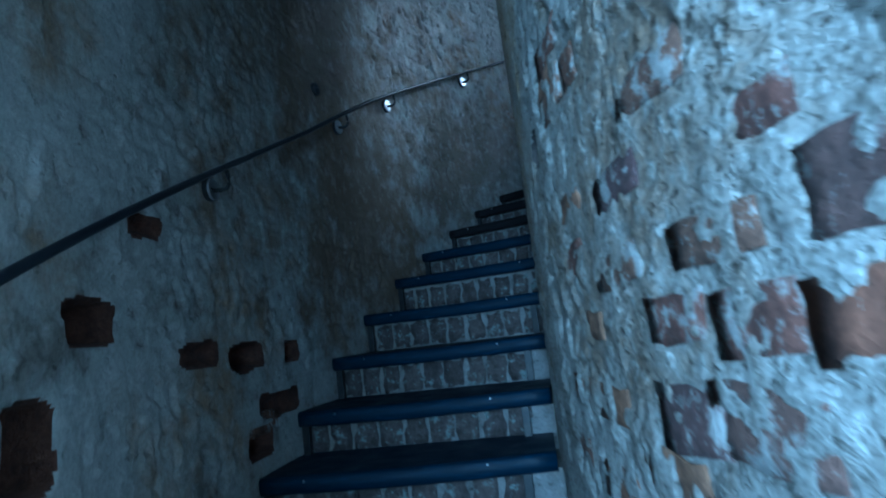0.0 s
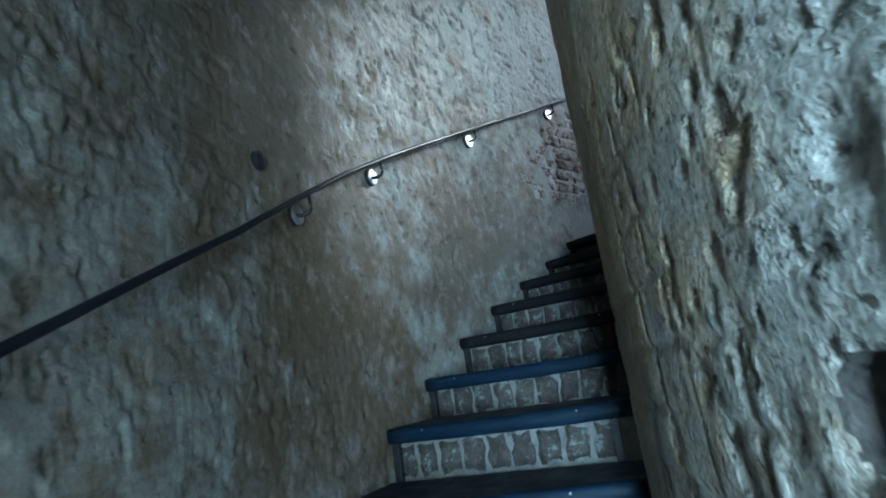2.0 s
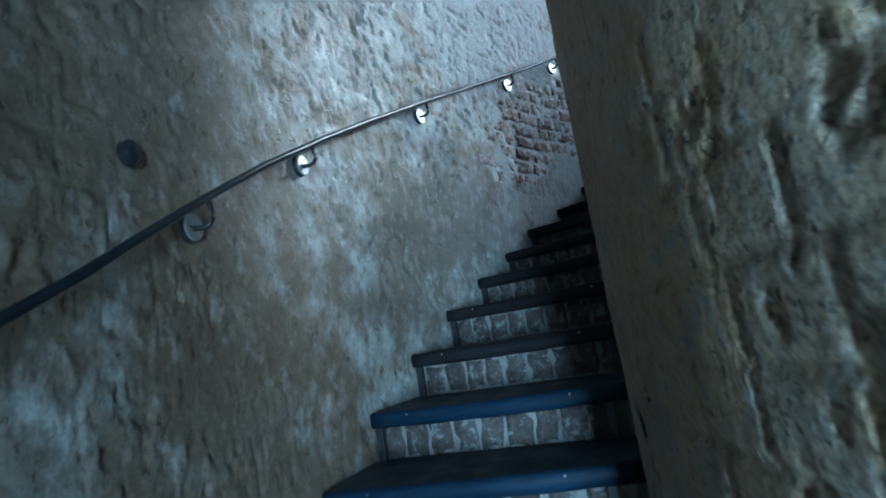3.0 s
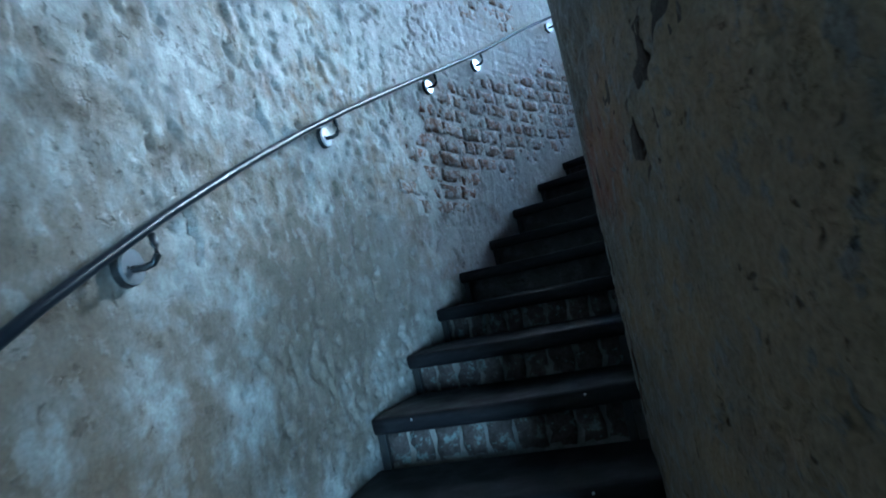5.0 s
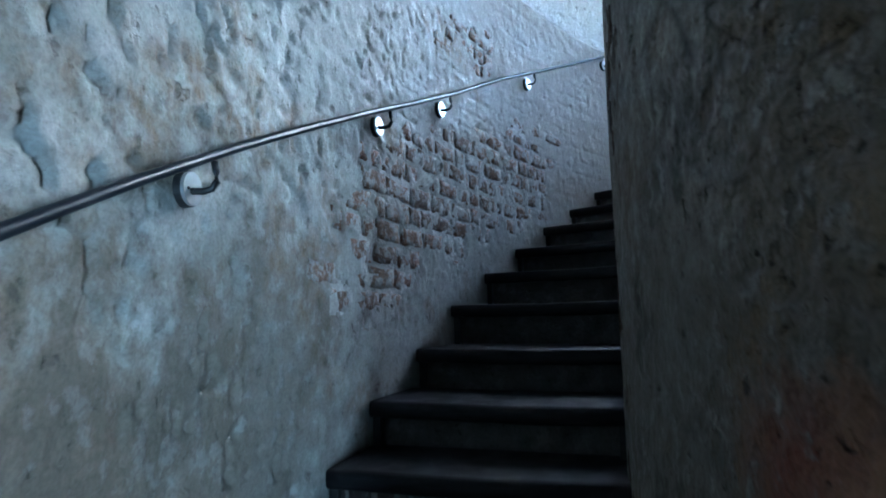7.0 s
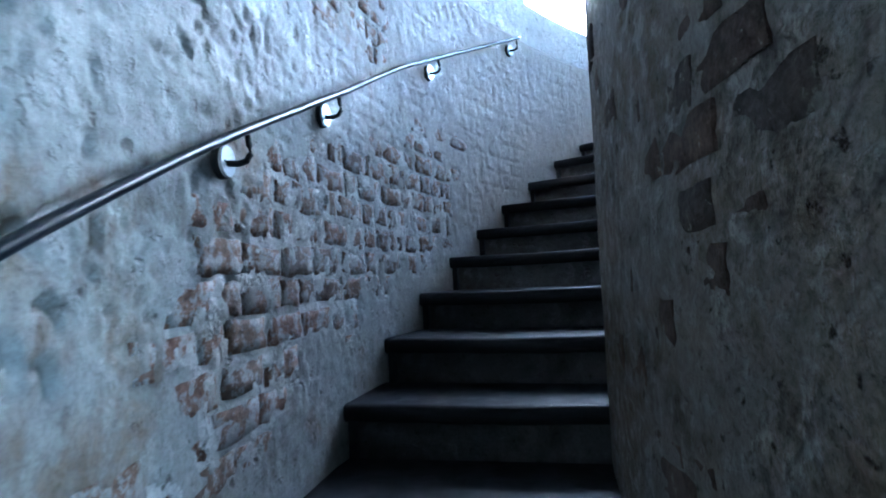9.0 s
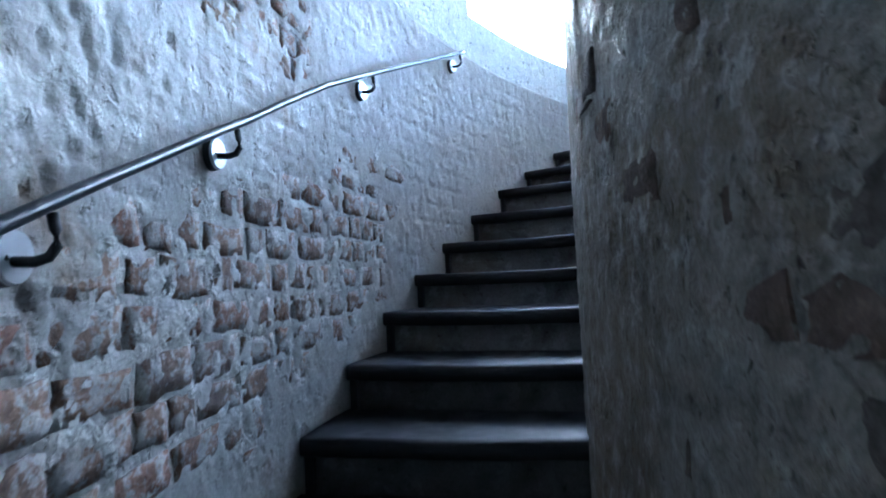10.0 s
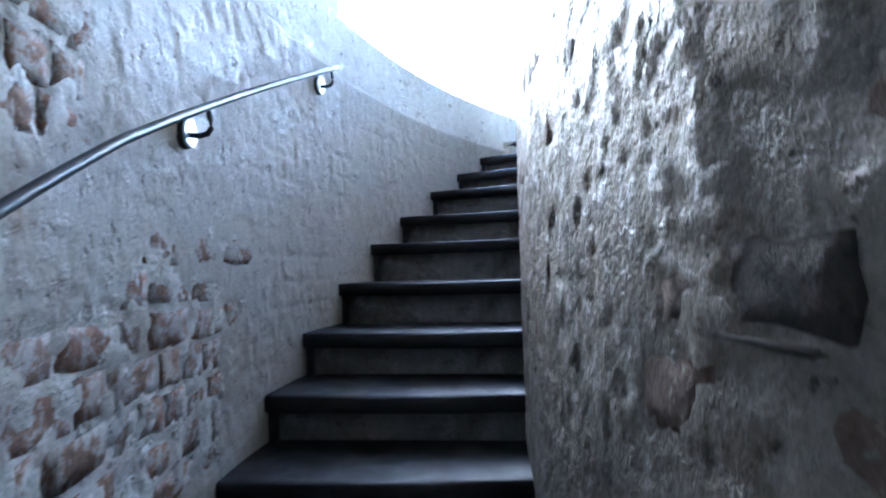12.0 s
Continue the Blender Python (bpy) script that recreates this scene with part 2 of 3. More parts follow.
def tube(bm, pts, r, seg=10, cap=True):
    rings = []
    for i, p in enumerate(pts):
        d = (pts[min(i + 1, len(pts) - 1)] - pts[max(i - 1, 0)]).normalized()
        u = d.cross(Vector((0, 0, 1)))
        if u.length < 1e-4:
            u = d.cross(Vector((1, 0, 0)))
        u.normalize()
        w = u.cross(d)
        rings.append([bm.verts.new(p + r * (math.cos(a) * u + math.sin(a) * w)) for a in (2 * math.pi * q / seg for q in range(seg))])
    for a, b in zip(rings, rings[1:]):
        for q in range(seg):
            bm.faces.new((a[q], a[(q + 1) % seg], b[(q + 1) % seg], b[q])).smooth = True
    if cap:
        bm.faces.new(rings[0][::-1])
        bm.faces.new(rings[-1])
    return rings


def lattice(x, y, seed):
    """Smooth value noise on a plane, 0 to 1."""
    xi, yi = np.floor(x).astype(np.int64), np.floor(y).astype(np.int64)
    fx, fy = x - xi, y - yi
    fx, fy = fx * fx * (3 - 2 * fx), fy * fy * (3 - 2 * fy)

    def hsh(a, b):
        v = (a * 374761393 + b * 668265263 + seed * 1442695041) & 0xFFFFFFFF
        v = ((v ^ (v >> 13)) * 1274126177) & 0xFFFFFFFF
        return ((v ^ (v >> 16)) & 0xFFFF) / 65535.0
    a, b = hsh(xi, yi), hsh(xi + 1, yi)
    c, d = hsh(xi, yi + 1), hsh(xi + 1, yi + 1)
    return (a + (b - a) * fx) * (1 - fy) + (c + (d - c) * fx) * fy


def fbm(x, y, size, seed, octaves=4):
    total, amp, norm = 0.0, 1.0, 0.0
    for o in range(octaves):
        f = 2 ** o / size
        total = total + amp * lattice(x * f + 17.3 * o, y * f - 9.1 * o, seed + o)
        norm += amp
        amp *= 0.5
    return total / norm


def smooth(x, a, b):
    t = np.clip((x - a) / (b - a), 0, 1)
    return t * t * (3 - 2 * t)


def lean_in(k, z):
    """How the inner wall's face departs from its circle: it swells towards the top of the stair."""
    return np.interp(k, [-3, 0, 3, 7.3, 8.5, 12, 15.5], [-0.075, -0.066, -0.056, 0.006, 0.022, 0.062, 0.060])


def lean_out(k, z):
    return 0.0 * k


STEP_OUT, STEP_IN = radians(DK) * R_OUT, radians(DK) * R_IN


# where the plaster has come off: 0 covered, 1 bare brick
def bare_outer(k, z):
    s = k * STEP_OUT
    h = z - BASE - k * RISE
    n = fbm(s, z, 0.55, 11, 4)
    n2 = fbm(s, z, 0.12, 12, 3)
    mid = np.interp(k, [9, 12, 15], [0.62, 0.54, 0.36])
    patch = 0.95 * np.exp(-((k - 12.3) / 3.0) ** 4 - ((h - mid) / 0.34) ** 4)
    patch = np.maximum(patch, 0.75 * np.exp(-((k - 12.9) / 0.9) ** 2 - ((h - 1.25) / 0.2) ** 2))
    patch = np.maximum(patch, 0.7 * np.exp(-((k - 0.6) / 0.5) ** 2 - ((h - 0.08) / 0.1) ** 2))
    return smooth(patch * 0.9 + (n - 0.5) * 1.1 + (n2 - 0.5) * 1.2, 0.46, 0.60) * smooth(patch, 0.12, 0.3)


def bare_inner(k, z):
    s = k * STEP_IN
    h = z - BASE - k * RISE
    n = fbm(s, z, 0.4, 21, 4)
    n2 = fbm(s, z, 0.12, 22, 3)
    lower = 0.67 * (1 - smooth(k, -2.6, -0.6)) * (1 - smooth(h, 1.25, 1.5))
    mid = 0.28 * smooth(k, 1.0, 3.0) + 0.09 * smooth(k, 8.0, 9.5) * (1 - smooth(k, 12.5, 13.5))
    upper = 0.03 * smooth(k, 9.0, 11.0) * (1 - smooth(h, 1.0, 1.5))
    return smooth(lower + mid + upper + (n - 0.5) * 0.8 + (n2 - 0.5) * 0.9, 0.45, 0.60)


# pockets: k, height, half width in metres, half height, depth
POCKETS_OUT = [(-2.0, BASE + 0.478, 0.066, 0.037, 0.24), (-2.52, BASE + 0.255, 0.056, 0.062, 0.24), (0.1, BASE + 0.362, 0.080, 0.030, 0.16),
               (1.0, BASE + 0.365, 0.038, 0.027, 0.11), (0.24, BASE + 0.075, 0.066, 0.038, 0.13), (-1.4, BASE + 0.715, 0.046, 0.018, 0.022),
               (-0.70, BASE + 0.385, 0.07, 0.022, 0.025), (0.66, BASE + 0.19, 0.11, 0.030, 0.022)]
POCKETS_IN = [(-1.53, BASE + 0.765, 0.030, 0.026, 0.12)]


def relief(k, z, step, bare, pockets, seed, rough, lean, through_plaster, hollow):
    """How far the face stands proud of the plan, and which points lie in a pocket."""
    s = k * step
    d = 0.030 * (fbm(s, z, 0.6, seed, 3) - 0.5) + rough * 0.012 * (fbm(s, z, 0.13, seed + 5, 3) - 0.5)
    crust = fbm(s, z, 0.05, seed + 9, 3)
    d = d + rough * 0.009 * (smooth(crust, 0.52, 0.66) - 0.4) * smooth(fbm(s, z, 0.35, seed + 13, 2), 0.35, 0.6)
    where = smooth(fbm(s, z, 0.35, seed + 40, 2), 0.36, 0.56)
    d = d * np.interp(k, [-1, 1, 4, 8, 13], [0.45, 0.38, 0.30, 0.34, 0.28] if hollow > 0.01 else [0.9, 0.45, 0.30, 0.34, 0.28])
    pit = smooth(fbm(s + 0.15 * z, z * 0.95, 0.036, seed + 31, 2), 0.66, 0.75) * where
    pit2 = smooth(fbm(s, z, 0.075, seed + 35, 2), 0.75, 0.83)
    d = d - (np.interp(k, [5, 9], [0.007, 0.0025]) if hollow > 0.01 else np.interp(k, [-3, 1, 4, 6, 9, 11, 14], [0.009, 0.005, 0.006, 0.014, 0.012, 0.006, 0.002])) * pit - (0.004 if hollow > 0.01 else np.interp(k, [3, 6, 9, 12, 14], [0.003, 0.009, 0.007, 0.003, 0.001])) * pit2
    # brick joints telling through the thin plaster
    row = np.floor((z - BASE) / 0.093)
    v = np.abs((z - BASE) / 0.093 - row - 0.5) * 2
    u = s / 0.165 + row * 0.5 + 0.3 * np.sin(row * 2.1)
    u = np.abs(u - np.floor(u) - 0.5) * 2
    joint = np.maximum(smooth(v, 0.72, 0.95), smooth(u, 0.86, 0.97))
    thin = np.interp(k, [3, 8], [1.0, 0.4]) if hollow > 0.01 else 1.0
    d = d - thin * through_plaster * joint * smooth(fbm(s, z, 0.25, seed + 45, 2), 0.35, 0.65)
    b = bare(k, z)
    smear = fbm(s, z, 0.05, seed + 70, 3)
    d = d * (1 - 0.7 * b) + b * thin * (-hollow + (0.0055 if hollow > 0.01 else 0.0046) * smooth(smear, 0.48, 0.66))
    d = d + lean(k, z)
    inside = np.zeros_like(d, dtype=bool)
    for pk, pz, hw, hh, deep in pockets:
        u = np.abs((k - pk) * step + 0.020 * (fbm(s, z, 0.10, seed + 50, 1) - 0.5)) / hw
        v = np.abs(z - pz + 0.022 * (fbm(s, z, 0.10, seed + 60, 1) - 0.5)) / hh
        q = np.power(u ** 4 + v ** 4, 0.25)
        w = 0.014 / min(hw, hh)
        d = d - deep * (1 - smooth(q, 1 - w, 1 + w)) - 0.010 * (1 - smooth(q, 1.0, 1.5))
        inside |= q < 1.0 + 0.9 * w
    return d, inside


def wall_skin(name, k0, k1, r, towards, z_lo, z_hi, cell, step, bare, pockets, seed, rough, mats, back, label, lean=lean_out):
    """A curved wall: a rough face with relief, a plain back, closed edges. towards: -1 faces the axis, 1 faces away."""
    nu = max(2, int((k1 - k0) * step / cell))
    ks = np.linspace(k0, k1, nu)
    lo, hi = np.array([z_lo(k) for k in ks]), np.array([z_hi(k) for k in ks])
    nv = max(2, int((hi.max() - lo.min()) / cell))
    kk = np.repeat(ks[:, None], nv, 1)
    zz = np.clip(np.linspace(lo.min(), hi.max(), nv)[None, :], lo[:, None], hi[:, None])
    d, inside = relief(kk, zz, step, bare, pockets, seed, rough, lean, 0.006 if towards > 0 else 0.0025, 0.0102 if towards > 0 else 0.0052)
    rr = r + towards * d
    aa = np.radians(TH0 - DK * kk)
    front = np.stack([rr * np.cos(aa), rr * np.sin(aa), zz], -1).reshape(-1, 3)
    a1 = np.radians(TH0 - DK * ks)
    rb = r - towards * back
    bk = [np.stack([rb * np.cos(a1), rb * np.sin(a1), zrow], -1) for zrow in (lo, hi)]
    co = np.concatenate([front, bk[0], bk[1], front[:nv], front[-nv:]])
    i, j = np.meshgrid(np.arange(nu - 1), np.arange(nv - 1), indexing="ij")
    p = (i * nv + j).ravel()
    quad = np.stack([p, p + 1, p + nv + 1, p + nv], -1)
    flat = zz.reshape(-1)
    quad = quad[(flat[quad[:, 1]] - flat[quad[:, 0]] > 1e-6) | (flat[quad[:, 2]] - flat[quad[:, 3]] > 1e-6)]
    q = np.arange(nu - 1)
    b0, b1 = nu * nv, nu * nv + nu
    rest = [np.stack([b0 + q, b0 + q + 1, b1 + q + 1, b1 + q], -1),
            np.stack([q * nv, (q + 1) * nv, b0 + q + 1, b0 + q], -1),
            np.stack([q * nv + nv - 1, b1 + q, b1 + q + 1, (q + 1) * nv + nv - 1], -1)]
    faces = np.concatenate([quad, *rest])
    if towards > 0:
        faces = faces[:, ::-1]
    e0 = nu * nv + 2 * nu
    ends = [[*range(e0, e0 + nv), b1, b0], [*range(e0 + nv, e0 + 2 * nv), b1 + nu - 1, b0 + nu - 1][::-1]]
    me = bpy.data.meshes.new(name)
    me.from_pydata(co.tolist(), [], faces.tolist() + ends)
    for m in mats:
        me.materials.append(m)
    idx = np.zeros(len(me.polygons), dtype=np.int32)
    ins = inside.reshape(-1)
    off = bare(kk, zz).reshape(-1) > 0.5
    idx[:len(quad)] = np.where(ins[quad].any(1), 1, np.where(off[quad].sum(1) >= 3, 2, 0))
    me.polygons.foreach_set("material_index", idx)
    me.polygons.foreach_set("use_smooth", [True] * len(quad) + [False] * (len(me.polygons) - len(quad)))
    me.update()
    return tagged(new(name, me), label, "wall", kind="structure")


# ---- the walls ----
def low(k):
    return nose(k) - 0.55


def covered(k):
    """Underside of the unseen vault added over the stair."""
    return min(max(BASE + k * RISE + 2.30, 3.12), DECK - 0.22)


def wall_top(k):
    return min(covered(k) + 0.1, DECK - 0.07) if k < K_OPEN else DECK - 0.07


MATS_W, MATS_N = [M_WALL, M_POCKET, M_LIME], [M_NEWEL, M_HOLLOW_SHADE, M_NEWEL]
MATS_NL = [M_NEWEL_LOW, M_HOLLOW_SHADE, M_NEWEL_LOW]
TXT = "grey lime-plastered curved stair wall, stained, pitted and patched"
K_MID = 3.85
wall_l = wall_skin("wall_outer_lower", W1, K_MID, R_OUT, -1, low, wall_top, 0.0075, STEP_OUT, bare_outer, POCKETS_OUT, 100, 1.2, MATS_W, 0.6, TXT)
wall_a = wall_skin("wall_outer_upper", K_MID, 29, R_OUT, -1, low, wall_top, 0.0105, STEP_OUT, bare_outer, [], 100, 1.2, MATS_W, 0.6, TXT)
wall_skin("wall_outer_entry", -20, W0, R_OUT, -1, low, wall_top, 0.05, STEP_OUT, bare_outer, [], 100, 1.0, MATS_W, 0.6, TXT)
wall_skin("wall_outer_below_window", W0, W1, R_OUT, -1, low, lambda k: SILL, 0.04, STEP_OUT, bare_outer, [], 100, 0.5, MATS_W, 0.6, TXT)
wall_skin("wall_outer_above_window", W0, W1, R_OUT, -1, lambda k: HEAD, wall_top, 0.04, STEP_OUT, bare_outer, [], 100, 0.5, MATS_W, 0.6, TXT)
TXN = "curved inner stair wall of old brick under rough lime mortar"
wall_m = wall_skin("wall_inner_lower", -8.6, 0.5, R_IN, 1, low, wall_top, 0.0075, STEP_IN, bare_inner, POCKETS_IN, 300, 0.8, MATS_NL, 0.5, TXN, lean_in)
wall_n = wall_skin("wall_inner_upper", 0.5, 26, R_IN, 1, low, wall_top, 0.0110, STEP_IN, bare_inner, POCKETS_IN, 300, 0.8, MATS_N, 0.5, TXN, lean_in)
wall_skin("wall_inner_entry", -20, -8.6, R_IN, 1, low, wall_top, 0.05, STEP_IN, bare_inner, [], 300, 1.0, MATS_N, 0.5, "curved inner stair wall under rough lime mortar", lean_in)


def sector(name, k0, k1, r0, r1, z_lo, z_hi, mat, label, category, n=None):
    """A slab between two radii that may climb."""
    n = n or max(4, int(abs(k1 - k0) * 2))
    bm = bmesh.new()
    rows = []
    for i in range(n + 1):
        k = k0 + (k1 - k0) * i / n
        rows.append([bm.verts.new(at(k, r, z)) for r, z in ((r0, z_lo(k)), (r1, z_lo(k)), (r1, z_hi(k)), (r0, z_hi(k)))])
    for a, b in zip(rows, rows[1:]):
        for q in range(4):
            bm.faces.new((a[q], b[q], b[(q + 1) % 4], a[(q + 1) % 4]))
    bm.faces.new(rows[0])
    bm.faces.new(rows[-1][::-1])
    bmesh.ops.recalc_face_normals(bm, faces=bm.faces)
    ob = part(name, bm, mat, None)
    return tagged(ob, label, category, kind="structure")


# unseen vault, ends at K_OPEN to set how far daylight reaches down
sector("ceiling", -20, K_OPEN, R_IN - 0.3, R_OUT + 0.3, covered, lambda k: covered(k) + 0.2, M_CEIL, "unseen sloping vault added over the winding stair to hold back light", "ceiling")
sector("floor", -20, K_FLOOR, R_IN - 0.3, R_OUT + 0.3, lambda k: -0.2, lambda k: 0.0, M_STONE, "worn grey stone floor at the stair's foot", "floor")
ROUND = 360 / DK
sector("deck", K_TOP, K_OPEN + ROUND, R_IN - 0.01, R_OUT + 0.01, lambda k: DECK - 0.2, lambda k: DECK, M_STONE, "grey stone paved top of the tower", "floor", 80)
# coping coloured white so it burns out in the glare from above
sector("coping_outer", K_OPEN, K_OPEN + ROUND, R_OUT + 0.006, R_OUT + 0.75, lambda k: DECK - 0.066, lambda k: DECK + 0.003, M_WHITE, "coping round the stairwell's open top, whitened for the glare", "coping", 120)
sector("coping_inner", 0, ROUND, 0.05, R_IN - 0.006, lambda k: DECK - 0.066, lambda k: DECK + 0.003, M_STONE, "grey stone paving inside the stairwell", "floor", 120)
# added ring, sill, lintel and ceiling that shape the daylight from above
LIGHT0, LIGHT1 = 18.4, 30.5
sector("wall_upper", LIGHT1, LIGHT0 + ROUND, R_OUT + 0.04, R_OUT + 0.75, lambda k: DECK + 0.004, lambda k: DECK + 2.9, M_WHITE, "white round wall added above the stair to bound its daylight", "wall", 120)
sector("wall_upper_sill", LIGHT0, LIGHT1, R_OUT + 0.04, R_OUT + 0.75, lambda k: DECK + 0.004, lambda k: DECK + 0.25, M_WHITE, "white low wall added under the upper daylight opening", "wall")
sector("wall_upper_lintel", LIGHT0, LIGHT1, R_OUT + 0.04, R_OUT + 0.75, lambda k: DECK + 2.2, lambda k: DECK + 2.9, M_WHITE, "unseen white lintel added to cap the upper daylight opening", "wall")
sector("ceiling_upper", 0, ROUND, 0.02, R_OUT + 0.95, lambda k: DECK + 2.904, lambda k: DECK + 3.1, M_WHITE, "unseen white ceiling added above the upper daylight opening", "ceiling", 120)
sector("wall_end", -20.3, -20, R_IN - 0.3, R_OUT + 0.3, lambda k: -0.2, lambda k: covered(-20) + 0.2, M_WALL, "grey plastered wall closing the stair's foot", "wall")
bm = bmesh.new()
bmesh.ops.create_circle(bm, cap_ends=True, segments=64, radius=3000)
tagged(part("ground", bm, M_STONE, None), "distant ground round the tower", "ground", kind="structure").location.z = -0.9

# ---- steps ----
def plank(k):
    """One timber tread, wedge-shaped, with a softly bowed and rounded front edge; x runs up the stair from its nosing."""
    bm = bmesh.new()
    rng = random.Random(500 + k)
    r0, r1, t = R_IN - 0.05, R_OUT - 0.006, 0.056
    n = 14
    prof = [(0.012, -t), (0.003, -t + 0.008), (0.0, -t * 0.5), (0.002, -0.008), (0.010, -0.001), (0.03, 0.0)]
    rows = []
    for i in range(n + 1):
        r = r0 + (r1 - r0) * i / n
        f = i / n
        bow = 0.010 * math.sin(math.pi * f) + 0.003 * (rng.random() - 0.5)
        sag = -0.006 * math.sin(math.pi * f) * rng.uniform(0.6, 1.1)
        dip = -0.004 * math.exp(-((f - 0.5) / 0.25) ** 2)
        back = radians(DK) * r + 0.035
        row = []
        for x, z in prof:
            row.append(bm.verts.new((x - bow, r, z + (sag if z < -0.02 else dip))))
        for x, z in ((back, 0.0), (back, -t)):
            row.append(bm.verts.new((x, r, z)))
        rows.append(row)
    m = len(rows[0])
    for a, b in zip(rows, rows[1:]):
        for q in range(m):
            f = bm.faces.new((a[q], b[q], b[(q + 1) % m], a[(q + 1) % m]))
            f.smooth = q < 5
    bm.faces.new(rows[0])
    bm.faces.new(rows[-1][::-1])
    bmesh.ops.recalc_face_normals(bm, faces=bm.faces)
    return bm


def screw_mesh(y):
    bm = bmesh.new()
    bmesh.ops.create_cone(bm, cap_ends=True, segments=10, radius1=0.0038, radius2=0.003, depth=0.003, matrix=Matrix.Translation((-0.0085, y, -0.016)) @ Matrix.Rotation(radians(-90), 4, "Y"))
    return bm


def tread_matrix(k):
    ds, dz = step_shift(k)
    return local(k - ds / STEP_OUT, 0, BASE + k * RISE + dz)


def make_tread(k):
    e = new("stair_tread")
    e.matrix_world = tread_matrix(k)
    tagged(e, "thick dark blue-black timber tread on thin steel legs" if k < 9 else "worn dusty dark timber tread with a rounded nosing", "stair tread", "treads of the winding stair")
    part("plank", plank(k), M_WOOD if k < 6 else M_WOOD_WORN, e)
    drop = RISE + step_shift(k)[1] - step_shift(k - 1)[1]
    for y in (R_OUT - 0.028, R_IN + 0.045):
        bm = bmesh.new()
        box(bm, 0.012, 0.036, y - 0.014, y + 0.014, -drop, -0.054, 0.002)
        part("leg", bm, M_ARM, e, "thin black steel leg")
    for y in (R_OUT - 0.16, R_IN + 0.16) if k < 8 else ():
        part("screw", screw_mesh(y), M_SCREW, e, "small bright screw head")


BRICKS_RISER = []
for k in range(K_FLOOR + 1, K_TOP + 1):
    make_tread(k)
    # the masonry body of the step under its tread
    dz0, dz1 = step_shift(k - 1)[1], step_shift(k)[1]
    bm = bmesh.new()
    top, bot = -0.058, -RISE - dz1 + dz0
    n = 10
    rows = []
    for i in range(n + 1):
        r = R_IN - 0.09 + (R_OUT - R_IN + 0.14) * i / n
        x0, x1 = 0.062, radians(DK) * r + 0.09
        wob = 0.004 * math.sin(i * 2.3 + k)
        rows.append([bm.verts.new(c) for c in ((x0 + wob, r, bot - 0.5), (x0 + wob, r, bot + 0.002), (x0 - wob, r, top), (x1, r, top), (x1, r, bot - 0.5))])
    for a, b in zip(rows, rows[1:]):
        for q in range(5):
            bm.faces.new((a[q], b[q], b[(q + 1) % 5], a[(q + 1) % 5]))
    bm.faces.new(rows[0])
    bm.faces.new(rows[-1][::-1])
    bmesh.ops.recalc_face_normals(bm, faces=bm.faces)
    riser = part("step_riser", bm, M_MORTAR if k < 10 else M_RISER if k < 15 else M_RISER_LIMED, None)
    riser.matrix_world = tread_matrix(k)
    tagged(riser, "brick-on-edge step riser in pale lime mortar" if k < 10 else "dark masonry step riser, uneven" if k < 15 else "grey limed masonry step riser, patchy", "step", "risers of the winding stair", "structure")
    BRICKS_RISER.append((k, riser, bot, top))

# ---- handrail ----
RAIL_K = [-14.0, 0.0, 1.5, 2.5, 3.5, 4.5, 5.5, 6.5, 7.5, 8.5, 9.6, 10.8, 12.0, 13.5, 15.0, 17.0, 18.0]
RAIL_H = [1.03, 1.03, 1.04, 1.068, 1.092, 1.102, 1.104, 1.102, 1.095, 1.083, 1.07, 1.05, 1.037, 1.043, 1.02, 0.99, 0.975]
R_RAIL = R_OUT - 0.066


def rail_z(k):
    return BASE + k * RISE + float(np.interp(k, RAIL_K, RAIL_H))


rail = new("handrail")
rail.matrix_world = local(-5, R_RAIL, BASE)
tagged(rail, "black painted steel handrail on hooked wall brackets", "handrail")
inv = rail.matrix_world.inverted()
bm = bmesh.new()
n = 260
tube(bm, [inv @ at(k, R_RAIL, rail_z(k)) for k in (-9.5 + 27.1 * i / n for i in range(n + 1))], 0.0105, 14)
part("rail", bm, M_RAIL, rail)


def bracket(k):
    """A round plate on the wall and a hooked rod that carries the rail."""
    m = inv @ local(k, R_OUT, rail_z(k))
    bm = bmesh.new()
    pm = m @ Matrix.Translation((0, -0.012, -0.066)) @ Matrix.Rotation(radians(90), 4, "X")
    bmesh.ops.create_cone(bm, cap_ends=True, segments=28, radius1=0.036, radius2=0.034, depth=0.022, matrix=pm)
    plate = part("plate", bm, M_PLATE, rail, "round bright metal wall plate")
    bm = bmesh.new()
    bmesh.ops.create_cone(bm, cap_ends=True, segments=28, radius1=0.039, radius2=0.037, depth=0.014, matrix=m @ Matrix.Translation((0, -0.009, -0.066)) @ Matrix.Rotation(radians(90), 4, "X"))
    part("rim", bm, M_ARM, plate, "dark rim round the plate")
    bm = bmesh.new()
    curve = [(-0.006, -0.02, -0.072), (0, -0.046, -0.073), (0.003, -0.062, -0.068), (0.006, -0.070, -0.054), (0.006, -0.069, -0.034), (0.004, -0.066, -0.012)]
    tube(bm, [m @ Vector(c) for c in curve], 0.0072, 8)
    part("arm", bm, M_ARM, rail, "black hooked rod")
    for sx in (-0.017, 0.017):
        bm = bmesh.new()
        bmesh.ops.create_cone(bm, cap_ends=True, segments=8, radius1=0.004, radius2=0.003, depth=0.003, matrix=m @ Matrix.Translation((sx, -0.0235, -0.068)) @ Matrix.Rotation(radians(90), 4, "X"))
        s = part("screw", bm, M_ARM, plate)


